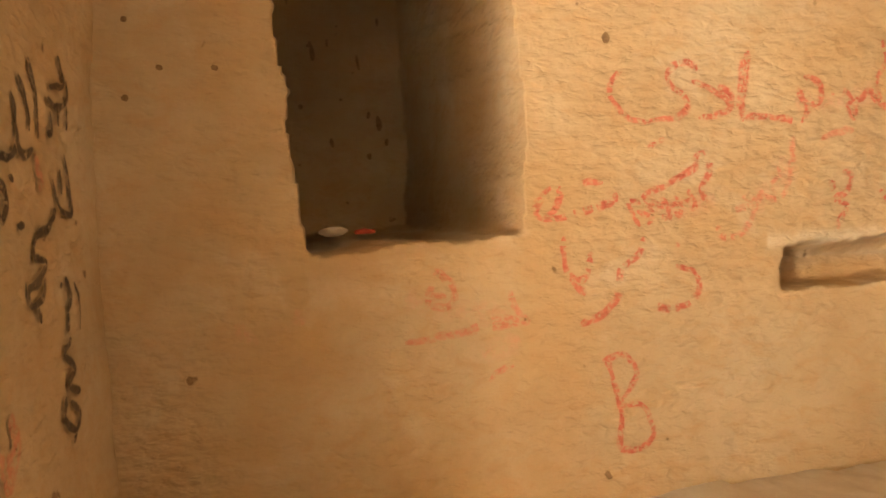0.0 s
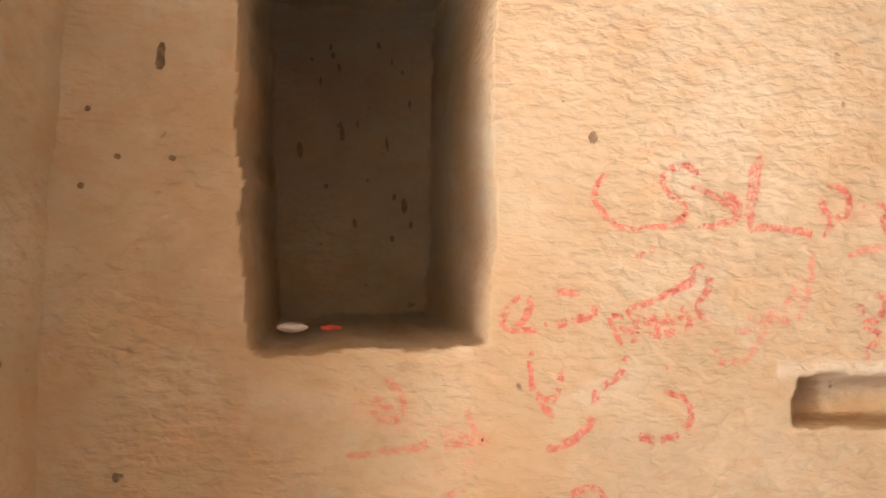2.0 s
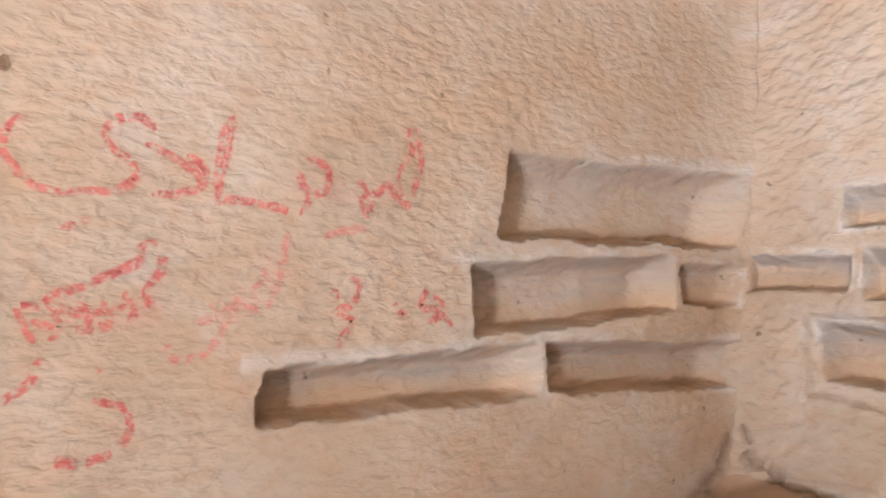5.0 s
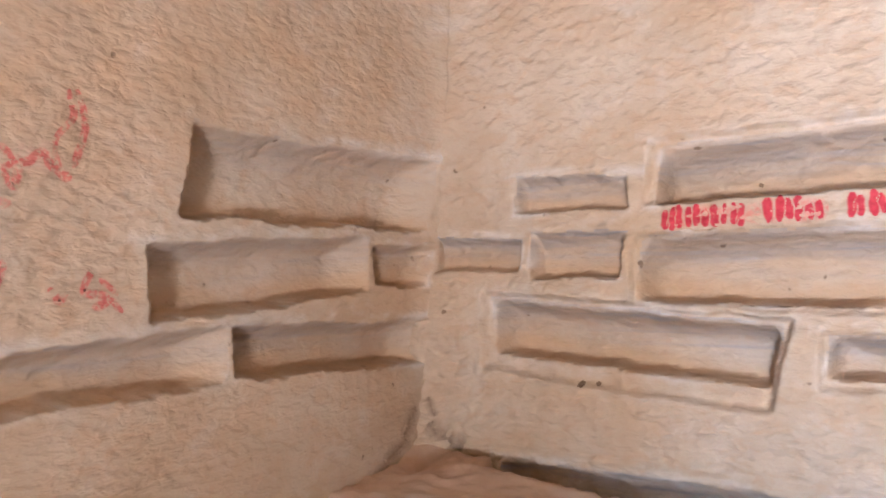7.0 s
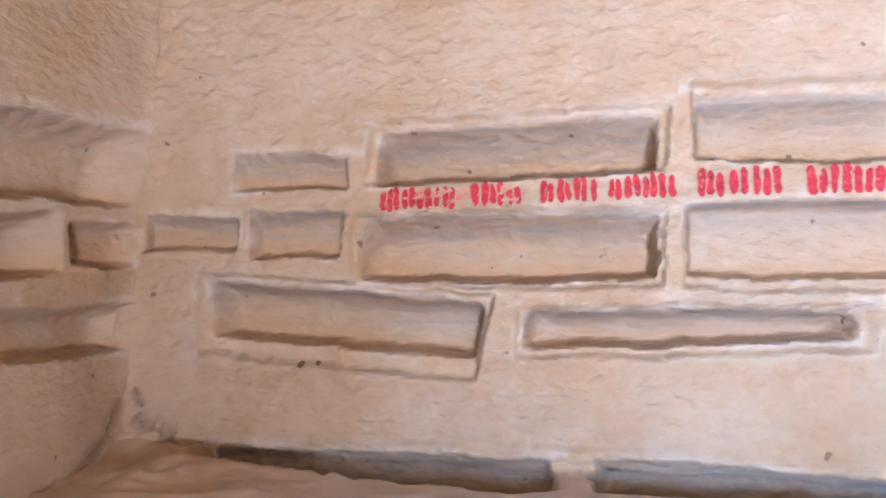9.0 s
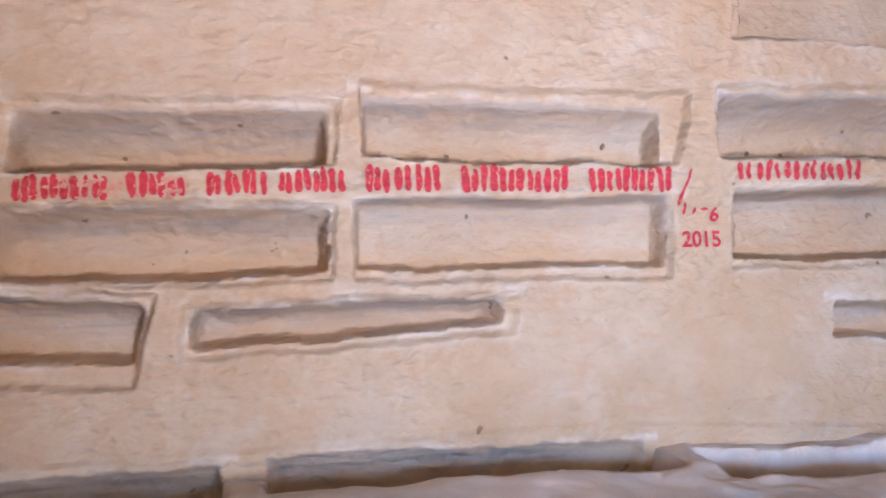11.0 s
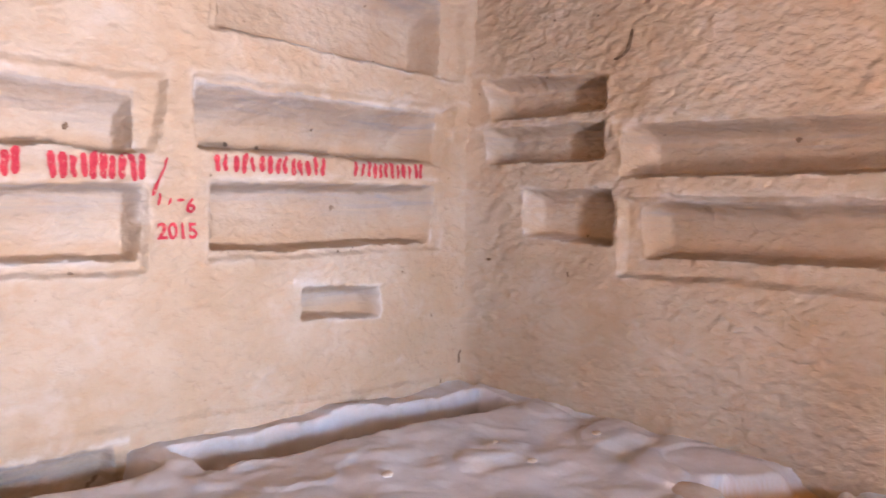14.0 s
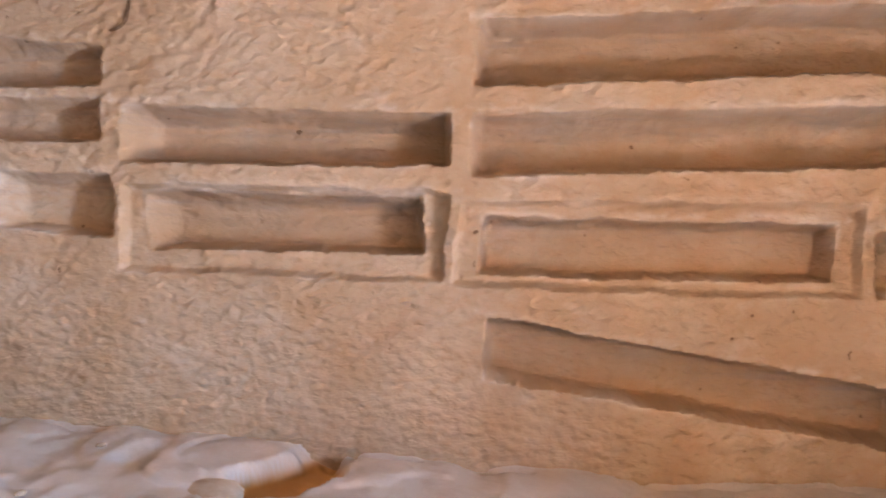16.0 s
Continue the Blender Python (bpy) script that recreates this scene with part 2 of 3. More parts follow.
class Wall:
    def __init__(self, name, label, origin, along, inward, u0, u1, z0, z1, step, niches, seed, rough=1.0, lean=None, holes=()):
        self.origin, self.along, self.inward = (np.array(v, float) for v in (origin, along, inward))
        self.niches, self.seed, self.rough, self.lean = niches, seed, rough, lean
        us, zs = np.arange(u0, u1 + step / 2, step), np.arange(z0, z1 + step / 2, step)
        u, z = np.meshgrid(us, zs)
        points = self.at(u, z)
        du, dz = np.gradient(points, axis=1), np.gradient(points, axis=0)
        normals = np.cross(du, dz)
        normals /= np.linalg.norm(normals, axis=-1, keepdims=True)
        if (normals @ self.inward).mean() < 0:
            normals = -normals
        faces = grid_faces(*u.shape)
        if np.dot(np.cross(self.along, (0, 0, 1)), self.inward) < 0:
            faces = faces[:, ::-1]
        cu, cz = u.ravel()[faces].mean(1), z.ravel()[faces].mean(1)
        wu, wz = self.warped(cu, cz)
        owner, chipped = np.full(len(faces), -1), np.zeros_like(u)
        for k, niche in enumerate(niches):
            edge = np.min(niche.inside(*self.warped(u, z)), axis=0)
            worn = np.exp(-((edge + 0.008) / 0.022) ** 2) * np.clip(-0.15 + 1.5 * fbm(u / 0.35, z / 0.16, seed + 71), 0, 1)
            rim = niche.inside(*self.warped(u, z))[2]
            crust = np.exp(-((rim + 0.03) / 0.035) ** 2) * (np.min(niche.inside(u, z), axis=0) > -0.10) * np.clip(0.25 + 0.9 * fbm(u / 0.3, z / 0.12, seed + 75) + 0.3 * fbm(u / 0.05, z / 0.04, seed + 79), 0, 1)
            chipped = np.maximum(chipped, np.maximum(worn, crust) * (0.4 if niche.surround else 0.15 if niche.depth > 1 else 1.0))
            if not niche.surround:
                owner[np.min(niche.inside(wu, wz), axis=0) > -0.004] = k
        keep = np.ones(len(faces), bool)
        for x0, x1, y0, y1 in holes:
            keep &= ~((cu > x0) & (cu < x1) & (cz > y0) & (cz < y1))
        flat, normals = points.reshape(-1, 3), normals.reshape(-1, 3)
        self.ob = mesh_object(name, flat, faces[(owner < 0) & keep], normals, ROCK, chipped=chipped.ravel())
        tagged(self.ob, label, "wall", kind="structure")
        for k, niche in enumerate(niches):
            if not niche.surround and (owner == k).any():
                # grey below the top edge: real strata and shade put into the colour
                top = niche.inside(u, z)[2]
                top_band = smooth(0.34, 0.05, top + 0.05 * fbm(u / 0.5, z / 0.3, seed + 91)) * (niche.depth < 1) * (1.0 if name == "wall_north" else 0.6)
                # mask of the orange-brown that paints shade along the niche floor
                sand_orange = smooth(0.16, 0.05, niche.inside(u, z)[0] + 0.04 * fbm(u / 0.4, z / 0.2, seed + 95))
                ob = mesh_object("burial_niche", flat, faces[owner == k], normals, ROCK if niche.depth > 1 else NICHE_ROCK, self.ob, chipped.ravel(), top_band.ravel(), ledge=sand_orange.ravel())
                tagged(ob, niche.label)

    def warped(self, u, z):
        s = self.seed
        return (u + 0.016 * fbm(u / 0.22, z / 0.22, s + 1) + 0.005 * value_noise(u / 0.05, z / 0.05, s + 5),
                z + 0.016 * fbm(u / 0.30, z / 0.22, s + 9) + 0.005 * value_noise(u / 0.05, z / 0.05, s + 13))

    def proud(self, u, z):
        """How far the surface stands into the room."""
        s = self.seed
        wu, wz = self.warped(u, z)
        cut = np.zeros_like(u)
        for niche in self.niches:
            cut = np.maximum(cut, niche.cut(wu, wz))
        calm = 1 - 0.25 * np.clip(cut / 0.2, 0, 1)
        relief = 0.022 * fbm(u / 1.3, z / 1.3, s + 21) + 0.0045 * fbm(u / 0.25, z / 0.18, s + 31)
        coarse = fbm((u * 0.9 + z * 0.4) / 0.105, (z * 0.9 - u * 0.35) / 0.06, s + 41)
        scales = (0.45 if self.rough < 1 else 0.8) * fbm((u + z * 0.3) / 0.075, (z - u * 0.2) / 0.045, s + 61, 2) + 0.5 * coarse * self.rough
        relief = relief + (0.010 * scales + 0.002 * value_noise(u / 0.03, z / 0.03, s + 51)) * self.rough * calm
        return relief - cut + (self.lean(u, z) if self.lean else 0.0)

    def at(self, u, z, lift=0.0):
        u, z = np.asarray(u, float), np.asarray(z, float)
        sideways, upwards = np.zeros_like(u), np.zeros_like(u)
        for niche in self.niches:
            if niche.flare:
                # the recess widens inwards on its lower-u side and towards its top
                low, high = niche.corners[0][0], niche.corners[1][0]
                deep = niche.cut(*self.warped(u, z)) / niche.depth
                sideways -= niche.flare * deep * np.clip((high - u) / (high - low), 0, 1)
                upwards += niche.rise * deep * np.clip((z - niche.corners[0][1]) / (niche.corners[2][1] - niche.corners[0][1]), 0, 1)
        out = self.origin + (u + sideways)[..., None] * self.along + (self.proud(u, z) + lift)[..., None] * self.inward
        out[..., 2] += z + upwards
        return out


LONG = "long shallow burial niche cut in pale sandstone"
SMALL = "small square-cut niche in rough sandstone"
FRAMED = "long burial niche with a cut rebate round it"

# west wall, u = y
wall_west = Wall("wall_west", "rough tool-dressed sandstone wall with red writing", (0, 0, 0), (0, 1, 0), (1, 0, 0),
    -7.0, 0.25, -0.35, 4.3, 0.015, [
    Niche((-5.87, 1.44), (-4.84, 1.48), (-4.82, 3.30), (-6.00, 3.30), 2.45, "tall deep dark recess cut in the sandstone", (0.05, 0.05, 0.04, 0.10), curve=1.4, flare=0.22, rise=0.80),
    Niche((-3.44, 1.11), (-1.87, 1.13), (-1.85, 1.39), (-3.42, 1.34), 0.19, LONG, (0.03, 0.26, 0.1, 0.032)),
    Niche((-2.29, 1.44), (-0.70, 1.55), (-0.70, 1.89), (-2.32, 1.82), 0.21, LONG, (0.03, 0.24, 0.13, 0.032)),
    Niche((-2.15, 1.95), (-0.08, 1.97), (-0.02, 2.46), (-2.08, 2.41), 0.24, LONG, (0.05, 0.25, 0.2, 0.032)),
    Niche((-0.62, 1.58), (-0.06, 1.60), (-0.03, 1.84), (-0.65, 1.84), 0.13, SMALL, (0.05, 0.08, 0.06, 0.032)),
    Niche((-1.81, 1.13), (0.00, 1.05), (0.05, 1.34), (-1.82, 1.40), 0.20, LONG, (0.03, 0.3, 0.1, 0.032)),
    ], 11, 0.6, lambda u, z: 0.055 * (z - 1.3) * np.exp(np.minimum(u, 0) / 0.7) + 0.07 * np.exp(np.minimum(u, 0) / 0.09))

# north wall, u = x
wall_north = Wall("wall_north", "pale sandstone wall with rows of burial niches", (0, 0, 0), (1, 0, 0), (0, -1, 0),
    -0.35, 9.3, -0.35, 4.3, 0.015, [
    Niche((0.05, 1.69), (0.73, 1.69), (0.76, 1.90), (0.09, 1.92), 0.12, SMALL, (0.04, 0.05, 0.112, 0.03)),
    Niche((0.82, 1.64), (1.42, 1.64), (1.46, 1.92), (0.83, 1.94), 0.15, SMALL, (0.04, 0.04, 0.14, 0.03)),
    Niche((0.70, 2.07), (1.47, 2.07), (1.49, 2.28), (0.73, 2.31), 0.14, SMALL, (0.05, 0.04, 0.14, 0.03)),
    Niche((1.58, 2.08), (3.41, 2.13), (3.45, 2.52), (1.63, 2.49), 0.05, surround=True, cheeks=(0.03, 0.03, 0.03, 0.03)),
    Niche((1.64, 2.08), (3.36, 2.13), (3.38, 2.47), (1.70, 2.44), 0.36, FRAMED, (0.07, 0.05, 0.336, 0.032)),
    Niche((1.48, 1.45), (3.38, 1.45), (3.42, 1.93), (1.50, 1.91), 0.05, surround=True, cheeks=(0.03, 0.03, 0.03, 0.03)),
    Niche((1.52, 1.49), (3.34, 1.50), (3.38, 1.91), (1.56, 1.89), 0.30, FRAMED, (0.16, 0.05, 0.224, 0.032)),
    Niche((0.44, 1.00), (2.28, 0.88), (2.42, 1.42), (0.45, 1.56), 0.07, surround=True, cheeks=(0.04, 0.04, 0.04, 0.04)),
    Niche((0.53, 1.11), (2.28, 1.01), (2.36, 1.37), (0.50, 1.51), 0.30, "long sagging burial niche with a deep floor", (0.12, 0.06, 0.168, 0.032)),
    Niche((2.52, 1.02), (4.53, 1.10), (4.56, 1.38), (2.52, 1.36), 0.05, surround=True, cheeks=(0.04, 0.10, 0.04, 0.03)),
    Niche((2.56, 1.08), (4.45, 1.16), (4.48, 1.35), (2.57, 1.33), 0.26, LONG, (0.1, 0.14, 0.14, 0.032)),
    Niche((3.56, 2.19), (5.70, 2.17), (5.78, 2.66), (3.55, 2.66), 0.07, surround=True, cheeks=(0.03, 0.03, 0.05, 0.03)),
    Niche((3.57, 2.19), (5.57, 2.17), (5.58, 2.56), (3.58, 2.58), 0.27, FRAMED, (0.06, 0.03, 0.28, 0.032)),
    Niche((3.50, 1.44), (5.63, 1.42), (5.64, 1.97), (3.52, 1.95), 0.05, surround=True, cheeks=(0.03, 0.03, 0.03, 0.03)),
    Niche((3.53, 1.51), (5.59, 1.51), (5.61, 1.96), (3.54, 1.94), 0.21, FRAMED, (0.05, 0.03, 0.07, 0.032)),
    Niche((5.99, 2.22), (8.70, 2.24), (8.86, 2.82), (5.98, 2.72), 0.06, surround=True, cheeks=(0.04, 0.04, 0.05, 0.04)),
    Niche((6.01, 2.24), (8.55, 2.27), (8.62, 2.75), (6.02, 2.67), 0.42, FRAMED, (0.1, 0.25, 0.364, 0.032)),
    Niche((6.06, 1.46), (8.60, 1.47), (8.66, 2.08), (6.09, 2.03), 0.04, surround=True, cheeks=(0.03, 0.03, 0.03, 0.03)),
    Niche((6.10, 1.52), (8.50, 1.54), (8.57, 2.06), (6.12, 2.01), 0.30, FRAMED, (0.06, 0.3, 0.084, 0.032)),
    Niche((6.10, 3.04), (8.90, 3.07), (8.92, 3.85), (6.12, 3.85), 0.06, surround=True, cheeks=(0.04, 0.04, 0.05, 0.04)),
    Niche((6.18, 3.07), (8.64, 3.07), (8.66, 3.80), (6.20, 3.80), 0.40, FRAMED, (0.08, 0.08, 0.28, 0.032)),
    Niche((6.89, 0.99), (7.80, 0.91), (7.78, 1.18), (6.91, 1.24), 0.20, SMALL, (0.05, 0.1, 0.084, 0.032)),
    Niche((0.60, -0.30), (2.70, -0.30), (2.74, 0.44), (0.62, 0.42), 0.10, "floor-level burial niche half buried in rubble", (0.06, 0.06, 0.1, 0.032)),
    Niche((3.00, -0.30), (5.40, -0.30), (5.40, 0.37), (3.00, 0.45), 0.10, "floor-level burial niche half buried in rubble", (0.06, 0.06, 0.1, 0.032)),
    ], 47, 1.2, lambda u, z: 0.03 * smooth(0.012, -0.012, z - 0.505 + 0.27 * smooth(4.3, 9.2, u) - 0.015 * fbm(u / 0.5, u * 0 + 3.3, 171)) + 0.07 * np.exp(-np.maximum(u, 0) / 0.09) + 0.10 * np.exp(-np.maximum(9.0 - u, 0) / 0.12))

# east wall, u = -y
wall_east = Wall("wall_east", "rough sandstone wall with deep burial niches", (9.0, 0, 0), (0, -1, 0), (-1, 0, 0),
    -0.25, 9.2, -0.7, 4.3, 0.016, [
    Niche((0.33, 2.69), (1.47, 2.72), (1.48, 3.02), (0.19, 3.10), 0.24, SMALL, (0.12, 0.04, 0.13, 0.032)),
    Niche((0.27, 2.27), (1.47, 2.29), (1.47, 2.62), (0.23, 2.62), 0.24, SMALL, (0.16, 0.04, 0.13, 0.032)),
    Niche((0.71, 1.62), (1.58, 1.55), (1.56, 2.03), (0.65, 2.04), 0.24, SMALL, (0.12, 0.04, 0.16, 0.032)),
    Niche((1.63, 2.13), (4.16, 2.13), (4.16, 2.53), (1.64, 2.56), 0.38, LONG, (0.22, 0.04, 0.15, 0.032)),
    Niche((1.63, 1.30), (4.12, 1.23), (4.18, 1.94), (1.64, 1.97), 0.10, surround=True, cheeks=(0.04, 0.04, 0.05, 0.04)),
    Niche((1.80, 1.46), (3.98, 1.45), (3.97, 1.90), (1.78, 1.93), 0.42, FRAMED, (0.16, 0.04, 0.16, 0.032)),
    Niche((4.34, 2.74), (8.30, 2.92), (8.30, 3.42), (4.40, 3.24), 0.40, LONG, (0.1, 0.05, 0.08, 0.032)),
    Niche((4.33, 2.06), (8.30, 2.22), (8.30, 2.66), (4.35, 2.53), 0.40, LONG, (0.1, 0.05, 0.22, 0.032)),
    Niche((4.20, 1.21), (7.34, 1.17), (7.33, 1.90), (4.27, 1.86), 0.10, surround=True, cheeks=(0.05, 0.04, 0.05, 0.04)),
    Niche((4.41, 1.29), (7.16, 1.29), (7.17, 1.75), (4.43, 1.76), 0.38, FRAMED, (0.08, 0.05, 0.1, 0.032)),
    Niche((4.46, 0.49), (7.80, -0.01), (7.80, 0.44), (4.48, 0.97), 0.40, LONG, (0.1, 0.05, 0.1, 0.032)),
    Niche((7.44, 1.17), (8.70, 1.17), (8.70, 1.70), (7.42, 1.70), 0.40, LONG),
    ], 83, 1.12, lambda u, z: -0.03 * (z - 1.3) * np.exp(-np.maximum(u, 0) / 0.7) + 0.10 * np.exp(-np.maximum(u, 0) / 0.12))

# south-west pier, u = x and u = -y, and the south wall with the doorway, u = x
wall_south_west = Wall("wall_south_west", "sandstone pier face with black writing", (0, -6.7, 0), (1, 0, 0), (0, 1, 0),
    -0.3, PIER, -0.7, 4.3, 0.02, [], 131, 0.5)
Wall("wall_pier", "plain dressed side of the sandstone pier", (PIER, 0, 0), (0, -1, 0), (1, 0, 0),
    6.7, 9.1, -0.7, 4.3, 0.04, [], 141, 0.5)
Wall("wall_south", "plain sandstone wall with the doorway", (0, SOUTH, 0), (1, 0, 0), (0, 1, 0),
    PIER - 0.2, 9.3, -0.7, 4.3, 0.04, [], 151, 0.5, holes=[(DOOR_X0, DOOR_X1, -1.0, DOOR_TOP)])


# ---------------- floor ----------------
def floor_height(x, y):
    base = 0.37 - 0.18 * smooth(4, 9, x) + 0.10 * np.exp(-np.hypot(x, y) / 0.8) + y * (0.062 + 0.0028 * x) * (1 - 0.4 * smooth(-5, -9, y))
    lumps = 1 - np.abs(fbm(x / 0.62 + 0.3 * y, y / 0.4, 251))
    rocky = 0.02 * (lumps - 0.75) + 0.02 * smooth(0.0, 0.12, fbm(x / 1.1, y / 0.7, 261)) + 0.035 * fbm(x / 0.9, y / 0.7, 201) + 0.008 * np.abs(fbm(x / 0.35 + 3, y / 0.28, 211)) + 0.003 * fbm(x / 0.07, y / 0.07, 221)
    return base + rocky


def grave(x, y, x0, x1, back0, back1, front0, front1, depth):
    """A grave cut in the floor between two slanting edges along the north wall."""
    t = (x - x0) / (x1 - x0)
    wave = 0.025 * fbm(x / 0.3, y / 0.3, 231)
    back, front = back0 + (back1 - back0) * t + wave, front0 + (front1 - front0) * t + wave
    side = np.minimum(x - x0, x1 - x) + 2 * wave
    return depth * smooth(0, 0.06, y - front) * smooth(0, 0.06, back - y) * smooth(0, 0.1, side)


def build_floor():
    step = 0.026
    x, y = np.meshgrid(np.arange(-0.5, 9.5, step), np.arange(SOUTH - TUNNEL + 0.04, 0.4, step))
    z = floor_height(x, y)
    z -= grave(x, y, 0.55, 2.75, 0.4, 0.4, -0.30, -0.36, 0.42)
    z -= grave(x, y, 2.95, 5.50, 0.4, 0.4, -0.36, -0.40, 0.42)
    z -= grave(x, y, 5.70, 8.85, -0.12, -0.30, -0.58, -0.80, 0.45)
    hollow = np.hypot((x - 8.4) / 0.62, (y + 3.05 + 0.25 * (x - 8.4)) / 0.42) + 0.25 * fbm(x / 0.3, y / 0.3, 241)
    z -= 0.17 * smooth(1.05, 0.75, hollow)
    foot = 8.93 + 0.03 * fbm(y / 0.3, y * 0 + 1.7, 281) - x
    z -= 0.07 * np.exp(-(foot / 0.04) ** 2) * smooth(-0.25, 0.1, fbm(y / 0.6, y * 0 + 5.1, 285))
    z -= 0.10 * np.exp(-(np.hypot(x - 0.15, y + 0.34) / 0.13) ** 2)
    z += 0.022 * np.abs(fbm(x / 0.17, y / 0.12, 291)) * smooth(2.8, 0.8, np.hypot(x, y))
    points = np.stack([x, y, z], -1)
    normals = np.cross(np.gradient(points, axis=1), np.gradient(points, axis=0))
    normals /= np.linalg.norm(normals, axis=-1, keepdims=True)
    faces = grid_faces(*x.shape)
    flat, normals = points.reshape(-1, 3), normals.reshape(-1, 3)
    floor = mesh_object("floor", flat, faces, normals, FLOOR_ROCK, chipped=np.maximum(smooth(0.95, 0.78, hollow), 0.55 * smooth(2.4, 0.7, np.hypot(x, y) + 0.3 * fbm(x / 0.3, y / 0.3, 271))).ravel())
    tagged(floor, "uneven worn rock floor dusted with pale sand, an orange sand hollow", "floor", kind="structure")


build_floor()


def box_mesh(name, x0, x1, y0, y1, z0, z1, material):
    bm = bmesh.new()
    bmesh.ops.create_cube(bm, size=1, matrix=Matrix.Translation(((x0 + x1) / 2, (y0 + y1) / 2, (z0 + z1) / 2)) @ Matrix.Diagonal((x1 - x0, y1 - y0, z1 - z0, 1)))
    bmesh.ops.bevel(bm, geom=bm.edges[:], offset=0.02, segments=2, affect="EDGES")
    me = bpy.data.meshes.new(name)
    bm.to_mesh(me)
    bm.free()
    me.materials.append(material)
    return new(name, me)


# unseen ceiling, added to close the room and hold down the bounce
tagged(box_mesh("ceiling", -3.0, 9.8, SOUTH - TUNNEL, 0.8, 4.2, 4.6, DARK_CEILING), "unseen sandstone ceiling, kept dark to cut bounced light", "ceiling", kind="structure")
# the rock mass behind the dressed faces, and round the doorway
tagged(box_mesh("wall_mass_west", -3.2, -2.6, SOUTH - TUNNEL, 1.1, -0.9, 4.6, ROCK), "solid rock behind the chamber", "wall", kind="structure")
tagged(box_mesh("wall_mass_north", -3.2, 10.2, 0.62, 1.1, -0.9, 4.6, ROCK), "solid rock behind the chamber", "wall", kind="structure")
tagged(box_mesh("wall_mass_east", 9.65, 10.2, SOUTH - TUNNEL, 1.1, -0.9, 4.6, ROCK), "solid rock behind the chamber", "wall", kind="structure")
tagged(box_mesh("wall_mass_south", -3.2, DOOR_X0, SOUTH - TUNNEL, SOUTH - 0.1, -0.9, 4.6, ROCK), "solid rock beside the doorway", "wall", kind="structure")
tagged(box_mesh("wall_mass_south_east", DOOR_X1, 10.2, SOUTH - TUNNEL, SOUTH - 0.1, -0.9, 4.6, ROCK), "solid rock beside the doorway", "wall", kind="structure")
tagged(box_mesh("door_lintel", DOOR_X0 - 0.01, DOOR_X1 + 0.01, SOUTH - TUNNEL + 0.01, SOUTH - 0.11, DOOR_TOP, 4.5, ROCK), "rock lintel over the doorway", "lintel", kind="structure")
tagged(box_mesh("ground", -200, 200, -400, SOUTH - TUNNEL + 0.02, -0.75, -0.12, SAND), "desert sand outside the doorway", "ground", kind="structure")


# ---------------- writing ----------------
class Strokes:
    """Brushed strokes that lie on a wall's relief."""

    def __init__(self, wall, width, lift=0.0065):
        self.lift, self.wall, self.width, self.points, self.faces, self.normals, self.brush = lift, wall, width, [], [], [], []

    def line(self, corners, width=None, bar=0.0):
        """bar: the length of the short bars into which the stroke is broken."""
        width = width or self.width
        c = np.array(corners, float)
        ends = np.vstack([2 * c[0] - c[1], c, 2 * c[-1] - c[-2]])
        path = []
        for a, b, d, e in zip(ends, ends[1:], ends[2:], ends[3:]):
            for t in np.arange(0, 1, 0.012 / max(0.012, np.linalg.norm(d - b))):
                path.append(0.5 * (2 * b + (d - a) * t + (2 * a - 5 * b + 4 * d - e) * t**2 + (3 * b - a - 3 * d + e) * t**3))
        path = np.array(path)
        way = np.gradient(path, axis=0)
        path += 0.004 * np.stack([value_noise(path[:, 0] * 30, path[:, 1] * 30, 301), value_noise(path[:, 0] * 30, path[:, 1] * 30, 302)], -1)
        way /= np.linalg.norm(way, axis=1, keepdims=True) + 1e-9
        side = np.stack([-way[:, 1], way[:, 0]], -1)
        taper = np.minimum(1, 0.45 + 0.55 * np.minimum(np.arange(len(path)), np.arange(len(path))[::-1]) / 2.0)
        half = (taper * width * 0.68)[:, None] * (1 + 0.35 * value_noise(path[:, 0] * 18, path[:, 1] * 18, 303))[:, None]
        start = sum(len(p) for p in self.points)
        across = np.stack([path + side * half * s for s in (-1, 0, 1)], 1)
        u, z = across[..., 0].ravel(), across[..., 1].ravel()
        self.points.append(self.wall.at(u, z, self.lift))
        normal = np.cross(self.wall.at(u + 0.01, z) - self.wall.at(u - 0.01, z), self.wall.at(u, z + 0.01) - self.wall.at(u, z - 0.01))
        normal *= np.sign(normal @ self.wall.inward)[:, None] / np.linalg.norm(normal, axis=1)[:, None]
        self.normals.append(normal)
        self.brush.append(np.tile([0.0, 1.0, 0.0], len(path)))
        faces = grid_faces(len(path), 3)
        if bar:
            run = np.repeat(np.arange(len(path) - 1), 2) * 0.012
            faces = faces[value_noise(run / bar * 1.9 + corners[0][0] * 7, run * 0 + corners[0][1] * 7, 311) > -0.6]
        self.faces.append(faces + start)
        return self

    def finish(self, name, material, label):
        points, faces = np.vstack(self.points), np.vstack(self.faces)
        a, b, c = (points[faces[:, k]] for k in range(3))
        back = np.cross(b - a, c - b) @ self.wall.inward < 0
        faces[back] = faces[back][:, ::-1]
        ob = mesh_object(name, points, faces, np.vstack(self.normals), material, self.wall.ob, brush=np.concatenate(self.brush))
        return tagged(ob, label)


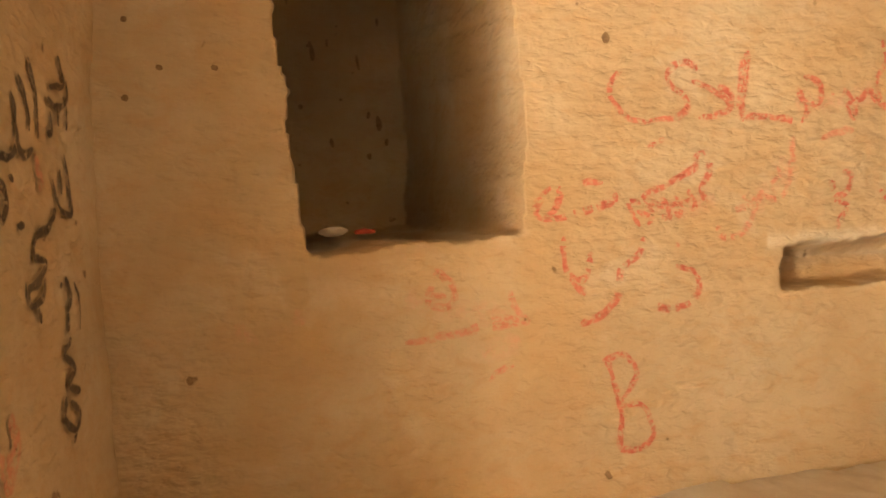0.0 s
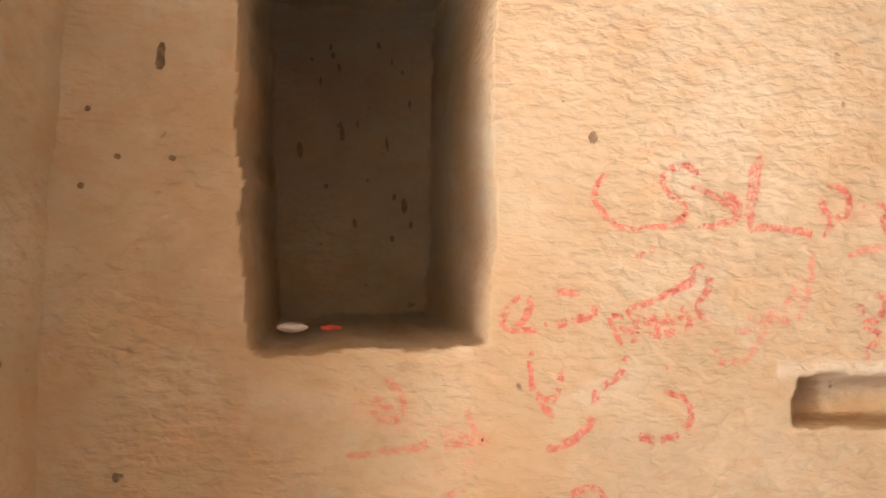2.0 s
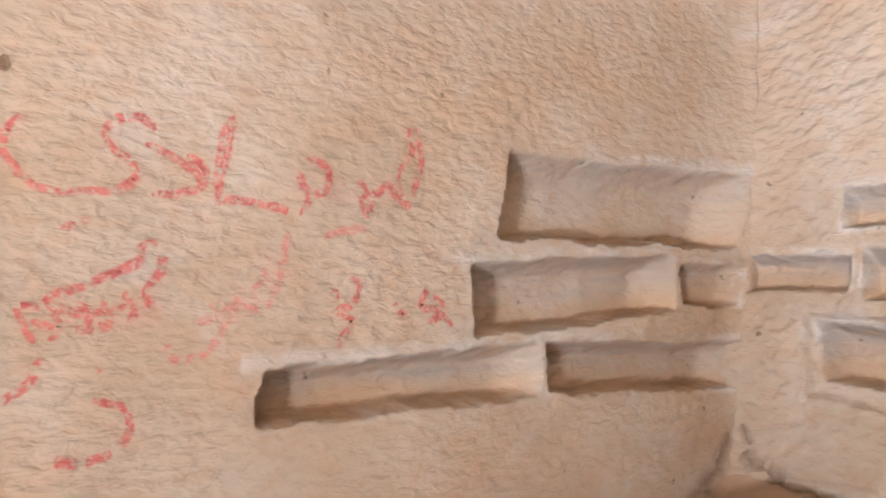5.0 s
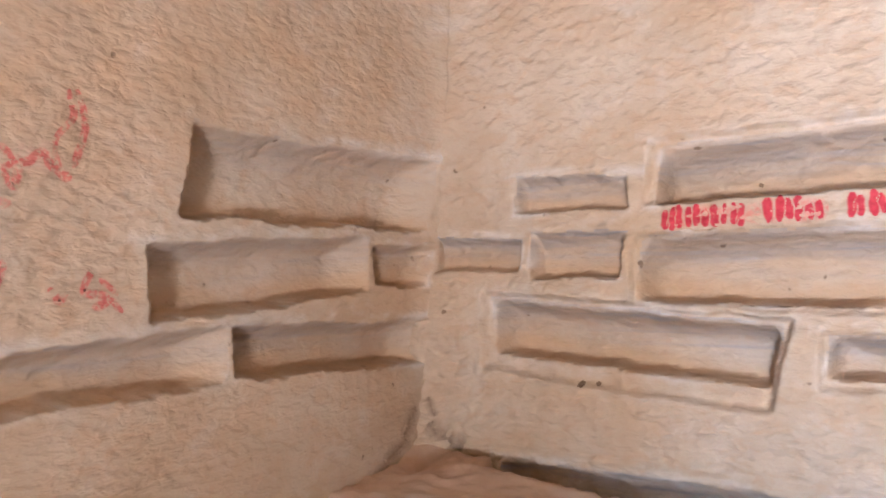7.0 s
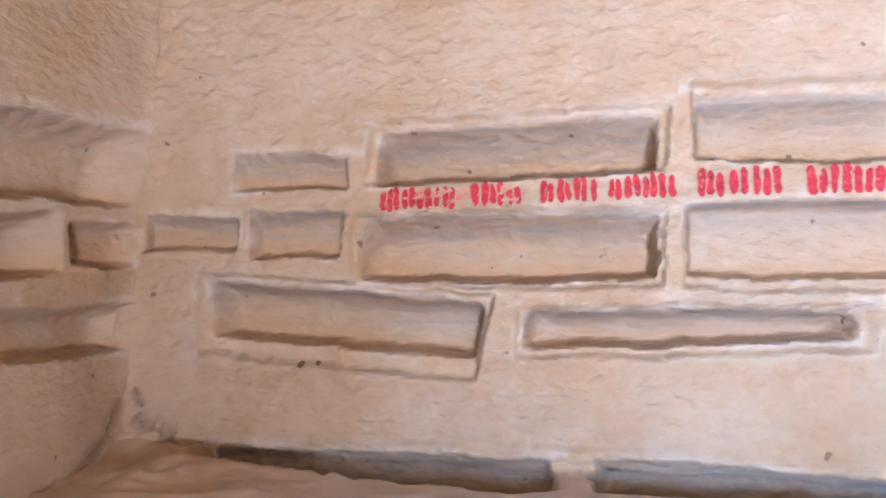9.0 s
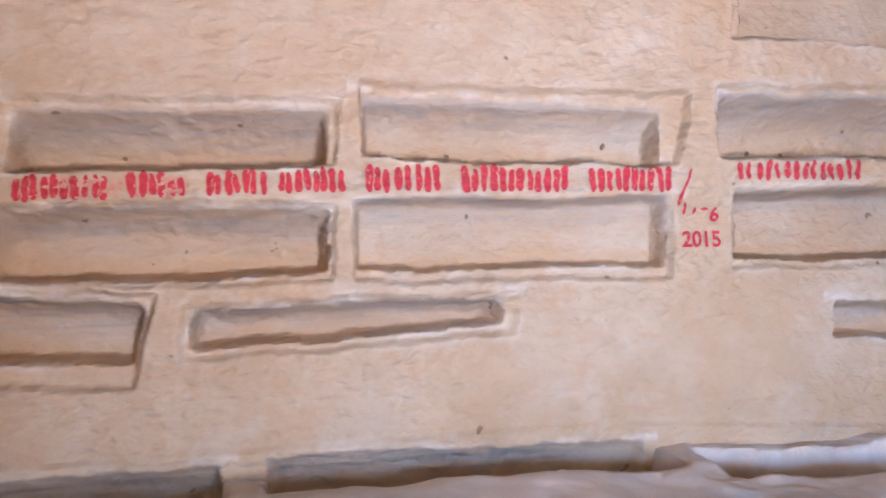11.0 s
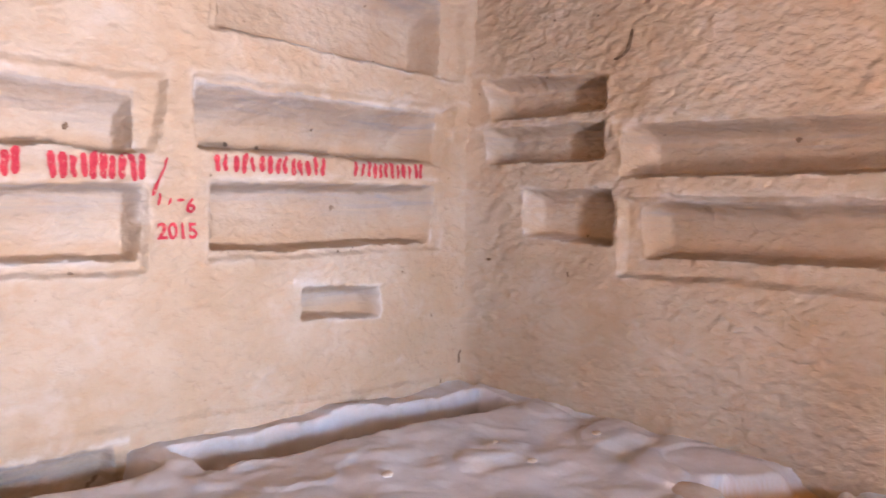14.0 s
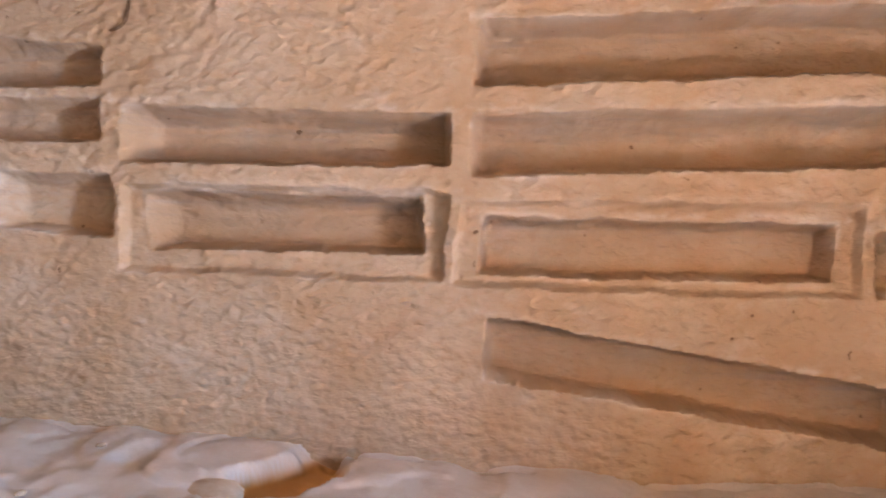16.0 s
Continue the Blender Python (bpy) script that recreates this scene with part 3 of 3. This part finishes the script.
def letter_bars(wall, pattern, start, end, height, width, label, material=PAINT_BRIGHT):
    """A run of plain upright bars in place of handwriting: x a bar, a blank a gap."""
    bars, rng = Strokes(wall, width * 1.3), random.Random(pattern + label)
    for k, mark in enumerate(pattern):
        t = (k + 0.5) / len(pattern)
        u, z = start[0] + (end[0] - start[0]) * t, start[1] + (end[1] - start[1]) * t
        if mark == "x":
            h = height * rng.uniform(0.85, 1.1)
            bars.line([(u + rng.uniform(-0.01, 0.01), z + rng.uniform(-0.01, 0.01)), (u + rng.uniform(-0.012, 0.012), z + h)])
    return bars.finish("red_writing", material, label)


bowl_strokes = Strokes(wall_west, 0.031)
bowl_strokes.line([(-4.292, 2.26), (-4.35, 2.196), (-4.36, 2.136), (-4.322, 2.068), (-4.26, 2.013), (-4.174, 2.001), (-4.088, 2.016), (-3.999, 2.021), (-3.935, 2.069), (-3.95, 2.129), (-4.015, 2.174), (-4.042, 2.233), (-3.992, 2.286), (-3.914, 2.298), (-3.868, 2.259)], bar=0.07)
bowl_strokes.line([(-3.899, 2.207), (-3.792, 2.165), (-3.71, 2.121), (-3.695, 2.059), (-3.789, 2.028), (-3.882, 2.018)], bar=0.07)
bowl_strokes.line([(-3.743, 2.186), (-3.674, 2.131), (-3.687, 2.047)], bar=0.07)
bowl_strokes.line([(-3.568, 2.362), (-3.584, 2.244), (-3.61, 2.115), (-3.626, 1.987)], bar=0.07)
bowl_strokes.line([(-3.596, 2.321), (-3.617, 2.191), (-3.643, 2.062)], bar=0.07)
bowl_strokes.line([(-3.626, 2.025), (-3.486, 2.02), (-3.356, 2.001), (-3.276, 1.979)], bar=0.07)
bowl_strokes.line([(-3.276, 1.979), (-3.232, 2.06), (-3.277, 2.142), (-3.223, 2.22), (-3.144, 2.172), (-3.162, 2.091), (-3.247, 2.065)], bar=0.07)
bowl_strokes.line([(-3.07, 2.137), (-2.992, 2.142), (-2.929, 2.078), (-2.945, 2.006), (-2.976, 2.07), (-2.881, 2.108), (-2.829, 2.152), (-2.784, 2.072)], bar=0.07)
bowl_strokes.line([(-2.724, 2.424), (-2.702, 2.314), (-2.776, 2.211), (-2.764, 2.087), (-2.695, 2.063)], bar=0.07)
bowl_strokes.line([(-2.687, 2.433), (-2.645, 2.29), (-2.698, 2.097)], bar=0.07)
bowl_strokes.line([(-4.178, 1.873), (-4.127, 1.896)], bar=0.07)
bowl_strokes.line([(-4.112, 1.899), (-4.075, 1.92)], bar=0.07)
bowl_strokes.finish("red_writing", PAINT_RED, "faded red handwriting brushed on the dressed rock")

mid_strokes = Strokes(wall_west, 0.031)
mid_strokes.line([(-4.653, 1.687), (-4.728, 1.674), (-4.779, 1.608), (-4.776, 1.553), (-4.69, 1.539), (-4.582, 1.562), (-4.47, 1.587), (-4.367, 1.614)], bar=0.07)
mid_strokes.line([(-4.755, 1.547), (-4.692, 1.587), (-4.658, 1.651), (-4.674, 1.686)], bar=0.07)
mid_strokes.line([(-4.575, 1.698), (-4.509, 1.713), (-4.428, 1.701)], bar=0.07)
mid_strokes.line([(-4.375, 1.657), (-4.365, 1.607)], bar=0.07)
mid_strokes.line([(-4.245, 1.484), (-4.283, 1.551), (-4.296, 1.603), (-4.237, 1.604), (-4.189, 1.64), (-4.092, 1.677), (-3.993, 1.727), (-3.916, 1.765), (-3.902, 1.826), (-3.823, 1.829), (-3.838, 1.731), (-3.883, 1.657), (-3.846, 1.585)], bar=0.07)
mid_strokes.line([(-4.193, 1.581), (-4.162, 1.535), (-4.205, 1.489)], bar=0.07)
mid_strokes.line([(-4.115, 1.617), (-4.077, 1.559), (-4.107, 1.501)], bar=0.07)
mid_strokes.line([(-4.041, 1.63), (-4.002, 1.565), (-4.033, 1.522)], bar=0.07)
mid_strokes.line([(-3.966, 1.656), (-3.926, 1.589), (-3.948, 1.537)], bar=0.07)
mid_strokes.line([(-4.213, 1.611), (-4.09, 1.578), (-3.934, 1.608)], bar=0.07)
mid_strokes.line([(-4.259, 1.558), (-4.162, 1.524), (-3.988, 1.532)], bar=0.07)
mid_strokes.line([(-3.056, 1.725), (-3.102, 1.672), (-3.072, 1.594), (-2.994, 1.621), (-2.975, 1.695), (-3.034, 1.726)], bar=0.07)
mid_strokes.line([(-3.087, 1.568), (-3.007, 1.537), (-3.054, 1.464), (-3.072, 1.407)], bar=0.07)
mid_strokes.line([(-2.789, 1.611), (-2.744, 1.555), (-2.704, 1.598)], bar=0.07)
mid_strokes.line([(-2.59, 1.695), (-2.638, 1.599), (-2.538, 1.573), (-2.454, 1.502)], bar=0.07)
mid_strokes.line([(-2.571, 1.649), (-2.487, 1.573), (-2.606, 1.518)], bar=0.07)
mid_strokes.finish("red_writing", PAINT_RED, "patchy red handwriting beside the tall recess")

low_strokes = Strokes(wall_west, 0.031)
low_strokes.line([(-4.654, 1.455), (-4.661, 1.357), (-4.636, 1.27), (-4.559, 1.246), (-4.516, 1.355)], bar=0.1)
low_strokes.line([(-4.516, 1.351), (-4.53, 1.378)], bar=0.1)
low_strokes.line([(-4.636, 1.259), (-4.567, 1.181), (-4.505, 1.179)], bar=0.1)
low_strokes.line([(-4.227, 1.431), (-4.253, 1.352), (-4.356, 1.275), (-4.387, 1.153), (-4.475, 1.069), (-4.605, 1.021)], bar=0.1)
low_strokes.line([(-4.055, 1.384), (-4.03, 1.372)], bar=0.1)
low_strokes.line([(-4.058, 1.279), (-3.957, 1.242), (-3.928, 1.171), (-3.979, 1.092), (-4.089, 1.062), (-4.198, 1.087)], bar=0.1)
low_strokes.finish("red_writing", PAINT_RED, "red brushed strokes below the tall recess")

pale_strokes = Strokes(wall_west, 0.03, 0.005)
pale_strokes.line([(-3.162, 1.89), (-3.071, 1.923), (-2.946, 1.942)], bar=0.07)
pale_strokes.line([(-3.326, 1.912), (-3.34, 1.795), (-3.369, 1.667), (-3.437, 1.59), (-3.538, 1.614)], bar=0.07)
pale_strokes.line([(-3.807, 1.465), (-3.766, 1.405), (-3.673, 1.416), (-3.62, 1.465), (-3.566, 1.564), (-3.522, 1.639)], bar=0.07)
pale_strokes.line([(-3.702, 1.538), (-3.604, 1.563)], bar=0.07)
pale_strokes.line([(-3.649, 1.607), (-3.549, 1.584)], bar=0.07)
pale_strokes.line([(-3.483, 1.665), (-3.412, 1.717), (-3.441, 1.767)], bar=0.07)
pale_strokes.line([(-5.345, 1.149), (-5.323, 1.247), (-5.282, 1.326), (-5.222, 1.254), (-5.205, 1.163)], bar=0.07)
pale_strokes.line([(-5.313, 1.223), (-5.245, 1.204)], bar=0.07)
pale_strokes.line([(-4.937, 1.215), (-4.921, 1.131), (-4.867, 1.056), (-4.981, 1.088), (-5.135, 1.049), (-5.301, 1.019), (-5.462, 1.009)], bar=0.07)
pale_strokes.finish("faded_writing", PAINT_FAINT, "nearly worn away pink strokes")

faint_strokes = Strokes(wall_west, 0.03, 0.0045)
faint_strokes.line([(-5.37, 1.02), (-5.13, 1.04), (-4.86, 1.06)], bar=0.11)
faint_strokes.line([(-4.94, 1.21), (-4.92, 1.13), (-4.88, 1.08)], bar=0.11)
faint_strokes.line([(-5.30, 1.34), (-5.22, 1.24), (-5.24, 1.16), (-5.35, 1.17)], bar=0.11)
faint_strokes.line([(-5.07, 0.80), (-5.00, 0.85), (-4.93, 0.86)], bar=0.11)
faint_strokes.finish("faded_writing", PAINT_FAINT, "nearly worn away pink strokes")

haze = Strokes(wall_west, 0.11, 0.0035)
haze.line([(-4.2, 1.60), (-4.0, 1.56), (-3.8, 1.62)]).line([(-3.6, 1.56), (-3.45, 1.66), (-3.35, 1.80)]).line([(-3.3, 2.10), (-3.05, 2.08), (-2.75, 2.16)])
haze.line([(-5.45, 1.20), (-5.2, 1.14), (-4.95, 1.10)]).line([(-5.1, 0.92), (-4.9, 0.98)]).line([(-6.2, 1.15), (-6.1, 1.05)], 0.05).line([(-5.95, 1.20), (-5.9, 1.12)], 0.05)
haze.finish("paint_smear", PAINT_RUBBED, "pale pink paint rubbed into the rock grain")

let_strokes = Strokes(wall_west, 0.026)
let_strokes.line([(-4.47, 0.85), (-4.41, 0.61), (-4.43, 0.40)])
let_strokes.line([(-4.49, 0.84), (-4.38, 0.86), (-4.31, 0.76), (-4.41, 0.62)])
let_strokes.line([(-4.41, 0.61), (-4.29, 0.60), (-4.24, 0.46), (-4.31, 0.40), (-4.43, 0.40)])
let_strokes.finish("painted_letter", PAINT_RED, "single red painted letter B")

blk_strokes = Strokes(wall_south_west, 0.026)
blk_strokes.line([(0.963, 2.049), (0.92, 1.989), (0.895, 1.905), (0.893, 1.817)])
blk_strokes.line([(1.157, 1.91), (1.121, 1.853), (1.1, 1.775), (1.033, 1.75), (0.946, 1.785)])
blk_strokes.line([(1.081, 1.973), (1.007, 1.921), (0.982, 1.823)])
blk_strokes.line([(1.297, 1.774), (1.277, 1.725), (1.174, 1.726), (1.096, 1.776)])
blk_strokes.line([(1.326, 1.645), (1.295, 1.591), (1.241, 1.553), (1.195, 1.609), (1.248, 1.645), (1.309, 1.631)])
blk_strokes.line([(1.182, 1.672), (1.134, 1.666)])
blk_strokes.line([(0.613, 2.148), (0.552, 2.102), (0.53, 2.066), (0.739, 2.014)])
blk_strokes.line([(0.496, 2.094), (0.469, 2.037), (0.624, 1.969), (0.77, 1.97)])
blk_strokes.line([(0.728, 1.933), (0.705, 1.879), (0.777, 1.858)])
blk_strokes.line([(0.623, 1.977), (0.587, 1.903)])
blk_strokes.line([(0.496, 2.011), (0.5, 1.907)])
blk_strokes.line([(0.529, 1.832), (0.519, 1.72), (0.553, 1.616), (0.682, 1.631), (0.731, 1.724)])
blk_strokes.line([(0.612, 1.763), (0.655, 1.671)])
blk_strokes.line([(0.717, 1.62), (0.821, 1.552), (0.939, 1.524), (0.975, 1.464), (0.861, 1.452), (0.933, 1.393), (1.042, 1.366), (1.024, 1.321), (0.914, 1.339), (0.868, 1.408)])
blk_strokes.line([(1.058, 1.549), (1.107, 1.544)])
blk_strokes.line([(0.955, 1.325), (0.943, 1.259)])
blk_strokes.line([(0.689, 1.399), (0.596, 1.334), (0.675, 1.289)])
blk_strokes.line([(0.551, 1.382), (0.489, 1.306), (0.507, 1.21)])
blk_strokes.line([(0.656, 1.28), (0.652, 1.22)])
blk_strokes.line([(0.621, 1.197), (0.706, 1.15), (0.604, 1.094), (0.69, 1.05), (0.546, 1.003)])
blk_strokes.line([(0.723, 1.018), (0.774, 0.953), (0.641, 0.89), (0.566, 0.936), (0.693, 0.992)])
blk_strokes.line([(0.636, 0.881), (0.684, 0.852)])
blk_strokes.line([(0.719, 1.381), (0.748, 1.36)])
blk_strokes.finish("black_writing", PAINT_BLACK, "black brushed handwriting running down the rock")

rub_strokes = Strokes(wall_south_west, 0.065, 0.005)
rub_strokes.line([(1.34, 1.73), (1.443, 1.681), (1.501, 1.623)])
rub_strokes.line([(0.928, 1.769), (0.855, 1.669)])
rub_strokes.line([(1.494, 1.531), (1.483, 1.464), (1.509, 1.412)])
rub_strokes.line([(1.486, 1.343), (1.478, 1.275), (1.476, 1.167), (1.455, 1.067), (1.429, 0.95)])
rub_strokes.line([(1.249, 1.054), (1.215, 0.96), (1.341, 0.886)])
rub_strokes.line([(1.573, 1.378), (1.553, 1.299)])
rub_strokes.line([(1.358, 0.985), (1.329, 0.918)])
rub_strokes.finish("faded_writing", PAINT_FAINT, "rubbed pink paint smears")


letter_bars(wall_north, "xxxxxxxxxx  xxxxxx  xxxxxxx xxxxxxxx", (1.68, 1.925), (3.46, 1.99), 0.135, 0.03, "bright red brushed writing on a ledge between niches")
smear = Strokes(wall_north, 0.10, 0.004)
smear.line([(1.72, 1.98), (2.1, 2.0), (2.6, 2.01)])
smear.finish("faded_writing", PAINT_FAINT, "rubbed pink smear under red writing")
letter_bars(wall_north, "xxxxxxxx  xxxxxxxxxxxx  xxxxxxxxxx", (3.57, 1.985), (5.62, 1.995), 0.165, 0.034, "bright red brushed writing on a ledge between niches")
letter_bars(wall_north, "xxxxxxxxxxxxxx    xxxxxxxxxxxx", (6.10, 2.075), (8.36, 2.115), 0.135, 0.032, "bright red brushed writing on a ledge between niches")
dash = Strokes(wall_north, 0.022)
dash.line([(5.66, 1.90), (5.78, 2.16)])
dash.line([(5.70, 1.84), (5.72, 1.93)]).line([(5.77, 1.85), (5.80, 1.90)]).line([(5.83, 1.88), (5.89, 1.88)])
dash.finish("red_writing", PAINT_BRIGHT, "red slanting stroke and short bars")


def painted_text(wall, text, u, z, size):
    """Writing with the built-in font, laid on the wall."""
    curve = bpy.data.curves.new("painted_number", "FONT")
    curve.body, curve.size, curve.offset = text, size, 0.004
    holder = bpy.data.objects.new("painted_number", curve)
    me = bpy.data.meshes.new_from_object(holder)
    bpy.data.objects.remove(holder)
    v = np.array([p.co[:] for p in me.vertices])
    placed = wall.at(v[:, 0] + u, v[:, 1] + z, 0.009)
    for p, co in zip(me.vertices, placed):
        p.co = co
    me.materials.clear()
    me.materials.append(PAINT_BRIGHT)
    me.attributes.new("brush", "FLOAT", "POINT").data.foreach_set("value", [1.0] * len(me.vertices))
    ob = new("painted_number", me)
    ob.parent = wall.ob
    return tagged(ob, "red painted number")


painted_text(wall_north, "2015", 5.69, 1.63, 0.145)
painted_text(wall_north, "6", 5.90, 1.80, 0.13)

# small dark spots inside the tall recess
flecks, fleck_rng = Strokes(wall_west, 0.035, 0.008), random.Random(21)
for k in range(20):
    u, z = fleck_rng.uniform(-5.72, -5.0), 1.75 + 1.4 * fleck_rng.random() ** 0.7
    h = fleck_rng.choice((0.03, 0.04, 0.05, 0.09))
    flecks.line([(u, z - h / 2), (u + fleck_rng.uniform(-0.012, 0.012), z + h / 2)], fleck_rng.uniform(0.014, 0.028))
flecks.finish("rock_chips", BROWN_FLECK, "small dark spots on the recess walls")

# small chips in the rock
chips = Strokes(wall_west, 0.028)
for u, z, h in ((-4.37, 2.42, 0.06), (-6.29, 2.72, 0.13), (-6.58, 2.47, 0.03), (-6.45, 2.27, 0.03), (-6.59, 2.14, 0.03), (-6.22, 2.27, 0.03)):
    chips.line([(u, z - h / 2), (u + 0.008, z + h / 2)])
chips.finish("rock_chips", DARK_PIT, "small dark chips in the rock face")


# the dark inside a corner hollow, painted on as soft brown strokes
hollow_west = Strokes(wall_west, 0.15, 0.005)
hollow_west.line([(-0.50, 0.40), (-0.34, 0.47), (-0.16, 0.56)], 0.13).line([(-0.30, 0.50), (-0.20, 0.62), (-0.12, 0.74)], 0.12).line([(-0.62, 0.36), (-0.40, 0.41)], 0.09)
hollow_west.finish("painted_hollow", PAINT_HOLLOW, "dark of a low corner hollow, painted flat on the wall")
hollow_north = Strokes(wall_north, 0.12, 0.005)
hollow_north.line([(0.06, 0.62), (0.16, 0.53), (0.34, 0.47)], 0.14).line([(0.05, 0.80), (0.10, 0.66)], 0.08)
hollow_north.finish("painted_hollow", PAINT_HOLLOW, "dark of a low corner hollow, painted flat on the wall")
spots = Strokes(wall_north, 0.035)
for u, z, h in ((5.25, 2.32, 0.05), (8.10, 3.17, 0.05), (6.50, 2.31, 0.04), (6.78, 2.30, 0.04), (4.15, 2.24, 0.03), (8.88, 0.42, 0.14), (1.15, 0.96, 0.04), (1.26, 0.97, 0.03), (2.2, 2.2, 0.03)):
    spots.line([(u, z - h / 2), (u + 0.012, z + h / 2)])
spots.finish("rock_chips", DARK_PIT, "small dark chips in the rock face")
hook = Strokes(wall_east, 0.022)
hook.line([(1.70, 3.36), (1.675, 3.22), (1.62, 3.15), (1.53, 3.13)])
hook.line([(0.27, 1.37), (0.33, 1.375)])
hook.finish("rock_fissures", DARK_PIT, "short hooked crack in the rock")


# ---------------- small things ----------------
def stone(name, place, size, seed, material, label, category):
    bm = bmesh.new()
    bmesh.ops.create_icosphere(bm, subdivisions=3, radius=1)
    for v in bm.verts:
        p = v.co.copy()
        k = 1 + 0.22 * noise.noise(p * 1.3 + Vector((seed, 0, 0))) + 0.08 * noise.noise(p * 4 + Vector((0, seed, 0)))
        v.co = Vector((p.x * size[0], p.y * size[1], p.z * size[2])) * k
    for face in bm.faces:
        face.smooth = True
    me = bpy.data.meshes.new(name)
    bm.to_mesh(me)
    bm.free()
    me.materials.append(material)
    ob = new(name, me)
    ob.location = place
    return tagged(ob, label, category)


def on_floor(x, y, up=0.0):
    return (x, y, float(floor_height(np.array([x]), np.array([y]))[0]) + up)


stone("boulder", on_floor(7.9, -2.66, -0.05), (0.34, 0.24, 0.085), 3, TAN_STONE, "pale worn boulder at the edge of an orange sand hollow", "boulder")
stone("pebble", (-0.30, -5.72, 1.545), (0.05, 0.07, 0.022), 8, PALE_STONE, "pale flat pebble in the tall recess", "stone")
chip_rng = random.Random(5)
for k in range(9):
    x, y = chip_rng.uniform(5.6, 8.7), chip_rng.uniform(-3.4, -1.1)
    r = chip_rng.uniform(0.015, 0.035)
    chip = stone("stone_chip", on_floor(x, y, r * 0.2), (r * 1.4, r, r * 0.6), 20 + k, TAN_STONE, "small pale stone chip lying on the rock floor", "stone")
    tagged(chip, group="stone chips on the floor")


def wrapper(place):
    """A crumpled sweet wrapper: a pinched foil tube."""
    bm = bmesh.new()
    rng = random.Random(9)
    rings = []
    for k in range(9):
        t = k / 8
        r = 0.012 * (0.45 + 1.1 * math.sin(math.pi * t)) + (0.006 if k in (0, 8) else 0)
        rings.append([bm.verts.new((rng.uniform(-0.003, 0.003) + r * math.cos(a) * 1.5, 0.10 * (t - 0.5), max(0, 0.012 + r * math.sin(a) + rng.uniform(-0.003, 0.003))))
                      for a in (j * math.tau / 10 for j in range(10))])
    for a, b in zip(rings, rings[1:]):
        for j in range(10):
            bm.faces.new((a[j], a[(j + 1) % 10], b[(j + 1) % 10], b[j]))
    bm.faces.new(rings[0])
    bm.faces.new(rings[-1])
    bmesh.ops.recalc_face_normals(bm, faces=bm.faces[:])
    me = bpy.data.meshes.new("sweet_wrapper")
    bm.to_mesh(me)
    bm.free()
    me.materials.append(RED_FOIL)
    ob = new("sweet_wrapper", me)
    ob.matrix_world = pose(*place, 0, 0, 15)
    return tagged(ob, "crumpled red foil wrapper lying in the tall recess", "wrapper")


wrapper((-0.42, -5.55, 1.53))
